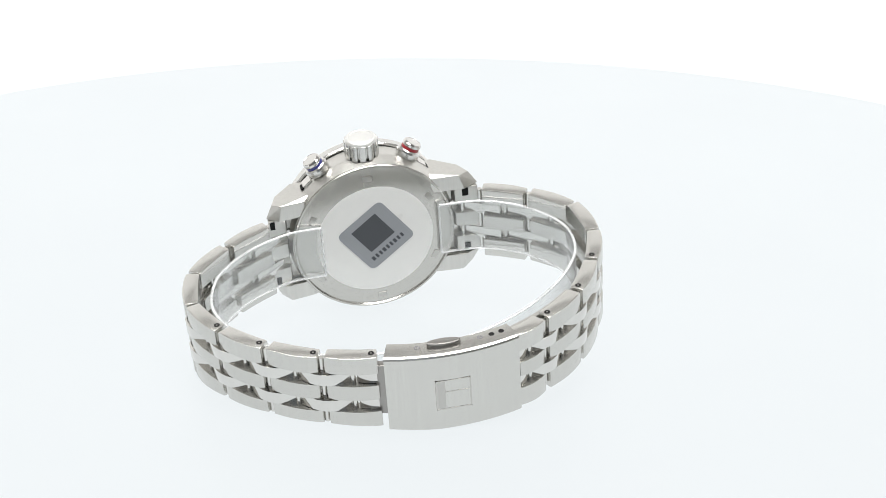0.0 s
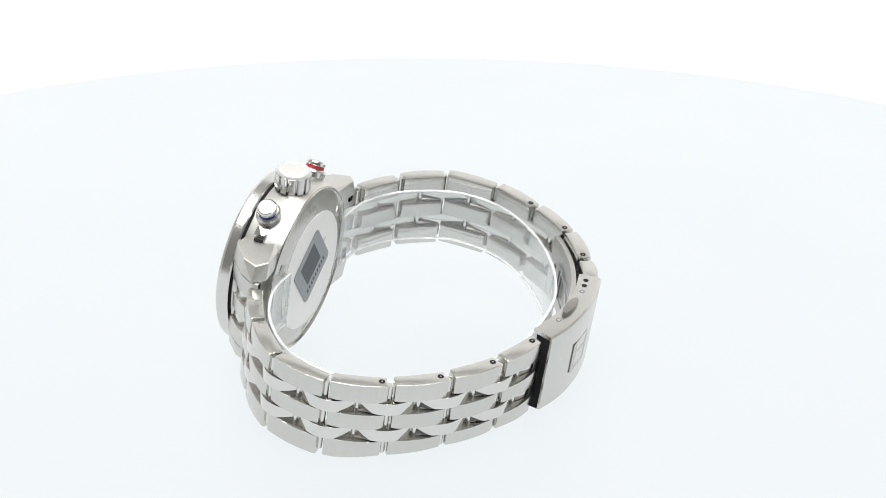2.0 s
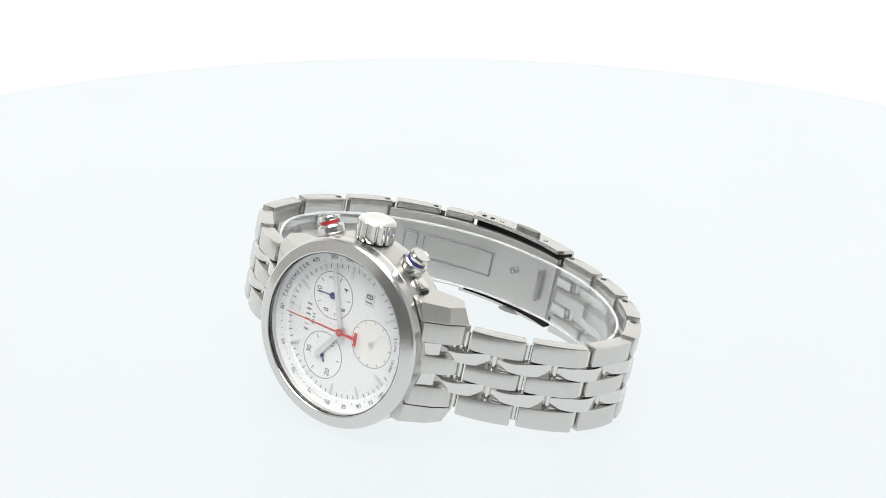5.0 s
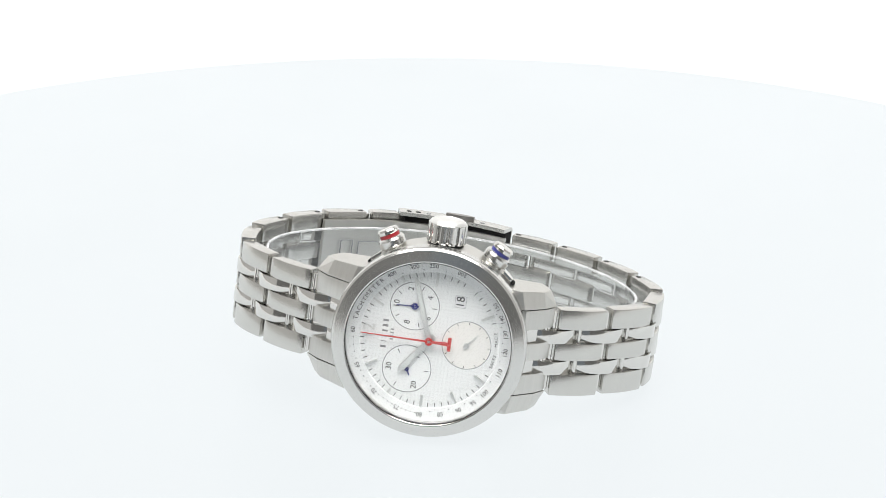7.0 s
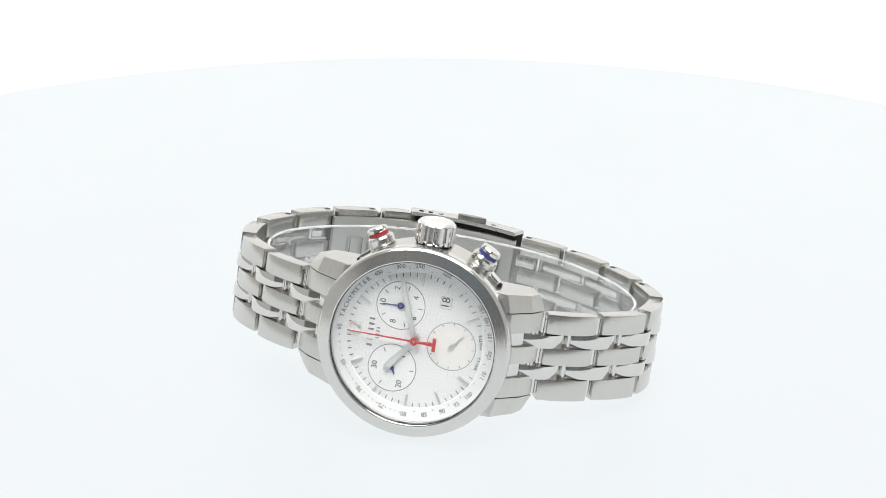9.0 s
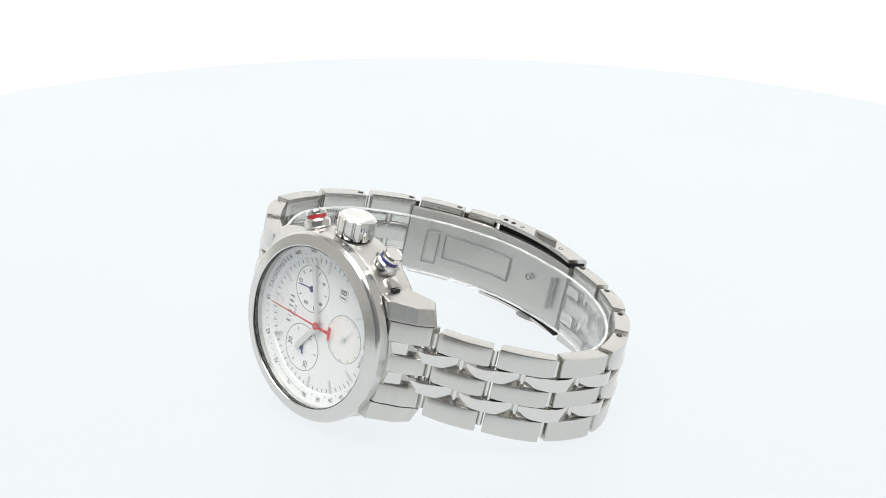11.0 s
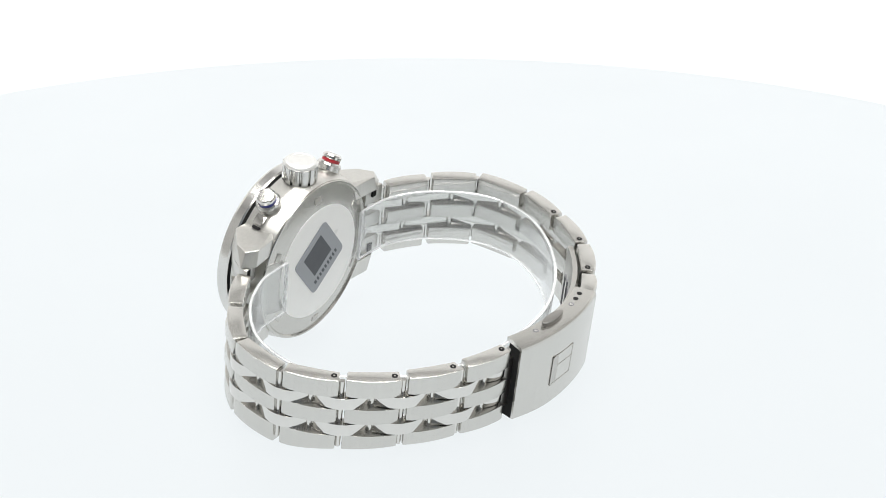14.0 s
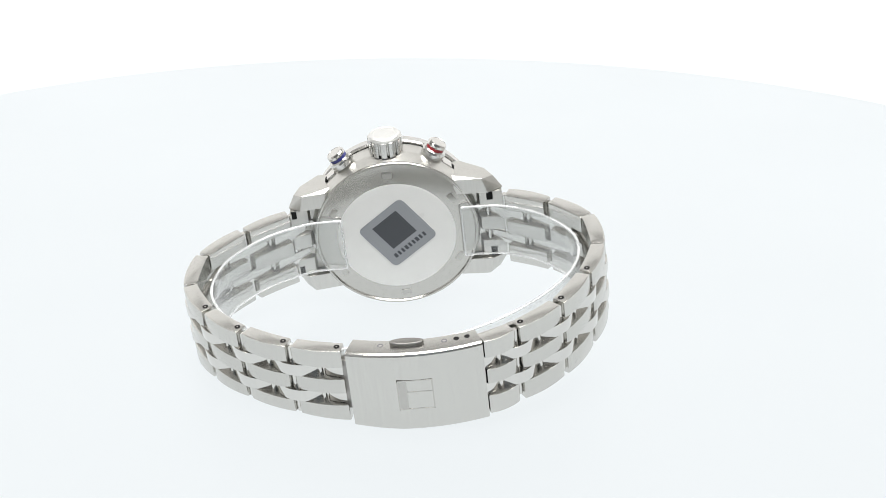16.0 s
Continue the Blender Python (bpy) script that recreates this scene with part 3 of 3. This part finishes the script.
def arc_through(a, m, b, steps):
    """Points on the circle through three points, from a over m to b."""
    ax, ay, bx, by, cx, cy = *a, *m, *b
    d = 2 * (ax * (by - cy) + bx * (cy - ay) + cx * (ay - by))
    ux = ((ax * ax + ay * ay) * (by - cy) + (bx * bx + by * by) * (cy - ay) + (cx * cx + cy * cy) * (ay - by)) / d
    uy = ((ax * ax + ay * ay) * (cx - bx) + (bx * bx + by * by) * (ax - cx) + (cx * cx + cy * cy) * (bx - ax)) / d
    r = math.hypot(ax - ux, ay - uy)
    a0, a1 = math.atan2(ay - uy, ax - ux), math.atan2(cy - uy, cx - ux)
    out = []
    for k in range(steps + 1):
        t = a0 + (a1 - a0) * k / steps
        out.append((Vector((ux + r * math.cos(t), uy + r * math.sin(t))), Vector((math.cos(t), math.sin(t)))))
    return out


def sweep(path, section, tilt=True):
    """Carries a closed section of (out, up) along points with their outward ways; both ends are closed."""
    bm = bmesh.new()
    rows = []
    for p, n in path:
        row = []
        for o, u in section:
            q = p + n * o
            row.append(bm.verts.new((q.x, q.y, u + (band_lift(q.x, q.y) if tilt else 0))))
        rows.append(row)
    for a, b in zip(rows, rows[1:]):
        for k in range(len(section)):
            j = (k + 1) % len(section)
            bm.faces.new((a[k], a[j], b[j], b[k]))
    bm.faces.new(rows[0][::-1])
    bm.faces.new(rows[-1])
    return bm


CLASP_ARC = ((10.5, 75.4), (-4.2, 78.4), (-18.9, 76.8))


def make_clasp(watch):
    path = arc_through(*CLASP_ARC, 20)
    section = [(-5.2, 10.15), (-1.1, 10.15), (-0.6, 10.05), (-0.2, 9.75), (0.0, 9.3), (0.0, -9.6), (-0.2, -10.0), (-0.6, -10.2), (-4.4, -10.3), (-4.4, -9.7), (-0.55, -9.7), (-0.55, 9.2), (-5.2, 9.2)]
    clasp = part("clasp", sweep(path, section), M_BRUSH, watch, "brushed steel folding clasp cover")

    # black filler added for the shade in the clasp's open ends
    part("clasp_shade", sweep(path[:-1], [(-4.2, 9.15), (-0.6, 9.15), (-0.6, -9.65), (-4.2, -9.65)]), M_DARK, clasp, "dark spring plate inside the clasp")
    # darkened block fills the shaded gap between the last link and the clasp
    part("hinge", turned(block(3.0, 1.9, 13.0, 0.3), Matrix.Translation((10.4, 72.0, band_lift(10, 72))) @ Matrix.Rotation(radians(-17), 4, "Z")), M_STEEL_DIM, clasp)

    def spot(f, out, up):
        p, n = path[round(f * 20)]
        q = p + n * out
        return Vector((q.x, q.y, up + band_lift(q.x, q.y))), n

    # release button, darkened for its shaded side, and holes drawn as dark rings in the upper edge
    for edge in (1, -1):
        pos, n = spot(0.47, -3.6, 10.15 if edge > 0 else -10.3)
        part("release_button", turned(prism([(3.7 * math.cos(a), 1.1 * math.sin(a)) for a in [2 * math.pi * k / 28 for k in range(28)]], -0.5, 1.05, 0.25),
                                      Matrix.Translation(pos) @ Matrix.Rotation(math.atan2(n.y, n.x) - math.pi / 2, 4, "Z") @ Matrix.Rotation(0 if edge > 0 else math.pi, 4, "X")), M_STEEL_DIM, clasp)
    for f, mat in ((0.24, M_POLISH), (0.735, M_POLISH), (0.83, M_DARK), (0.915, M_DARK)):
        k = int(f * 20)
        p, n = path[k][0].lerp(path[k + 1][0], f * 20 - k), path[k][1]
        q = p - n * 3.4
        pos = Vector((q.x, q.y, 10.15 + band_lift(q.x, q.y)))
        hole = part("pin_hole", turned(ring(0.36, 0.62, 0, 0.05, 20), Matrix.Translation(pos)), M_INK_SHADE if mat is M_POLISH else M_DARK, clasp)
        part("pin_end", turned(disc(0.36, 0, 0.03, 16), Matrix.Translation(pos)), mat, hole)
    # maker's mark: a sunk square with plain bars in it
    p, n = path[10]
    way = Vector((-n.y, n.x, 0))
    basis = Matrix(((way.x, 0, n.x), (way.y, 0, n.y), (0, 1, 0))).to_4x4()
    # centre of the mark
    m = Matrix.Translation((-3.6, 78.36, 1.1)) @ basis
    frame_pts = ((0, 3.75, 7.8, 0.3), (0, -3.75, 7.8, 0.3), (3.75, 0, 0.3, 7.8), (-3.75, 0, 0.3, 7.8))
    mark = part("maker_mark", turned(block(7.3, 7.3, 0.05), m), M_BRUSH, clasp, "square engraved mark")
    for x, y, w, h in frame_pts + ((0.95, 0.75, 5.4, 0.26), (-1.75, 1.0, 0.26, 0.7)):
        part("mark_bar", turned(turned(block(w, h, 0.2, 0.05), Matrix.Translation((x, y, 0))), m), M_BACK, mark)
    part("mark_field", turned(turned(block(1.9, 7.2, 0.09), Matrix.Translation((-2.7, 0, 0))), m), M_MATTE, mark)
    # folding blades inside
    blade_path = arc_through((9.2, 71.6), (-11.0, 72.6), (-34.8, 60.6), 24)
    blade = part("folding_blade", sweep(blade_path, [(-0.6, 7.9), (0.5, 7.9), (0.5, -7.9), (-0.6, -7.9)]), M_MATTE, clasp, "curved satin steel folding blade")
    inner_path = arc_through((6.5, 70.7), (-11.0, 71.5), (-30.3, 62.6), 24)
    for f0, f1, lo, hi in ((0.42, 0.88, -3.6, 2.6), (0.93, 1.0, -5.4, 3.0)):
        sub = inner_path[round(f0 * 24):round(f1 * 24) + 1]
        # proud grey strips draw the shade of engraved lines
        for u0, u1 in ((lo, lo + 0.14), (hi - 0.14, hi)):
            part("groove_shade", sweep(sub, [(-0.05, u1), (0.3, u1), (0.3, u0), (-0.05, u0)]), M_INK_SHADE, blade)
        for e in (sub[0], sub[-1]):
            q, n = e
            part("groove_shade", turned(block(0.15, 0.4, hi - lo), Matrix.Translation((q.x + n.x * 0.13, q.y + n.y * 0.13, (lo + hi) / 2 + band_lift(q.x, q.y)))
                                  @ Matrix.Rotation(math.atan2(n.y, n.x) - math.pi / 2, 4, "Z")), M_INK_SHADE, blade)
    q, n = inner_path[1]
    part("slot", turned(block(1.0, 0.5, 8.0, 0.1), Matrix.Translation((q.x + n.x * 0.05, q.y + n.y * 0.05, 1.2)) @ Matrix.Rotation(math.atan2(n.y, n.x) - math.pi / 2, 4, "Z")), M_STEEL_DIM, blade)
    q, n = inner_path[6]
    part("rivet", turned(ring(0.55, 0.8, -0.1, 0.4, 24), Matrix.Translation((q.x, q.y, 0.5 + band_lift(q.x, q.y))) @ Vector((-n.x, -n.y, 0)).to_track_quat("Z", "Y").to_matrix().to_4x4()),
         M_INK_SHADE, blade)


def smooth_path(points, per=8):
    """A soft line through points, with its outward ways."""
    pts = [Vector(p) for p in points]
    pts = [pts[0] * 2 - pts[1]] + pts + [pts[-1] * 2 - pts[-2]]
    line = []
    for k in range(1, len(pts) - 2):
        p0, p1, p2, p3 = pts[k - 1:k + 3]
        for j in range(per):
            t = j / per
            line.append(0.5 * (2 * p1 + (p2 - p0) * t + (2 * p0 - 5 * p1 + 4 * p2 - p3) * t * t + (3 * p1 - p0 - 3 * p2 + p3) * t ** 3))
    line.append(pts[-2])
    out = []
    for k, p in enumerate(line):
        t = (line[min(k + 1, len(line) - 1)] - line[max(k - 1, 0)]).normalized()
        out.append((p, Vector((t.y, -t.x))))
    return out


def make_liner():
    """The clear plastic strip that holds the bracelet's shape."""
    thing = new("plastic_liner", None)
    tagged(thing, "clear plastic protective strip curled inside the steel bracelet", "protective strip")
    line = [(12.6, 13.2), (17.0, 13.0), (22.0, 13.5), (30.3, 17.2), (36.8, 22.9), (40.6, 29.2), (42.3, 39.4), (38.8, 49.8), (31.0, 59.0), (21.0, 65.6), (9.0, 69.2),
            (-8.0, 69.4), (-21.6, 64.6), (-32.6, 56.6), (-40.2, 47.2), (-43.0, 38.4), (-42.0, 29.4), (-35.5, 19.6), (-27.5, 14.2), (-21.0, 12.9), (-16.8, 12.7)]
    section = [(-0.22, 6.7), (0.22, 6.7), (0.22, -6.7), (-0.22, -6.7)]
    # pale rods draw the bright line on both long edges
    for up in (1, -1):
        rim = part("edge", sweep(smooth_path(line), [(-0.3, up * 6.72), (0.3, up * 6.72), (0.3, up * 7.05), (0.0, up * 7.2), (-0.3, up * 7.05)]), M_EDGE_GLINT, thing)
        rim.visible_shadow = False
    path = smooth_path(line)
    for end, side in ((path[0], 1), (path[-1], -1)):
        q, n = end
        lip = part("lip", turned(block(0.5, 0.8, 13.6, 0.15), Matrix.Translation((q.x, q.y, band_lift(q.x, q.y)))), M_EDGE_GLINT, thing)
        lip.visible_shadow = False
    strip = part("strip", sweep(smooth_path(line), section), M_PLASTIC, thing)
    strip.visible_shadow = False
    return thing


def make_watch():
    watch = new("wristwatch", None)
    tagged(watch, "stainless steel chronograph wristwatch standing on its side", "watch")
    make_case(watch)
    make_dial(watch)
    make_crown(watch)
    make_bracelet(watch)
    make_clasp(watch)
    return watch


setting()
turntable = make_turntable()
watch_thing = make_watch()
liner = make_liner()

# ------------------------------------------------------------------ what turns
# How the watch lies on the disc at the start.
LIE = Matrix(((-0.97011, 0.23426, -0.06326, -0.01526), (-0.21778, -0.95553, -0.19884, 0.03600), (-0.10703, -0.17912, 0.97799, 0.02197), (0, 0, 0, 1)))
# seconds and degrees of the disc: it turns steadily, slows, stops with the dial in front and turns back
TURNS = [(0.0, -0.03), (0.5, 13.1), (1.0, 27.1), (1.5, 40.22), (2.0, 54.05), (2.5, 66.99), (3.0, 80.7), (3.5, 93.65), (4.0, 107.27), (4.5, 118.9), (5.0, 130.0), (5.5, 139.7), (6.0, 147.6), (6.5, 154.0), (7.0, 159.3), (7.5, 163.25), (8.0, 163.82), (8.5, 160.35), (9.0, 154.6), (9.5, 148.0), (10.0, 140.45), (10.5, 131.5), (11.0, 120.9), (11.5, 109.2), (12.0, 95.8), (12.5, 82.8), (13.0, 69.0), (13.5, 56.1), (14.0, 42.3), (14.5, 29.25), (15.0, 15.2), (15.5, 1.85), (16.0, -12.05)]


def motions():
    spun = [(t, Matrix.Rotation(radians(a), 4, "Z")) for t, a in TURNS]
    walk(turntable, spun)
    walk(watch_thing, [(t, m @ LIE) for t, m in spun])
    walk(liner, [(t, m @ LIE) for t, m in spun])


motions()
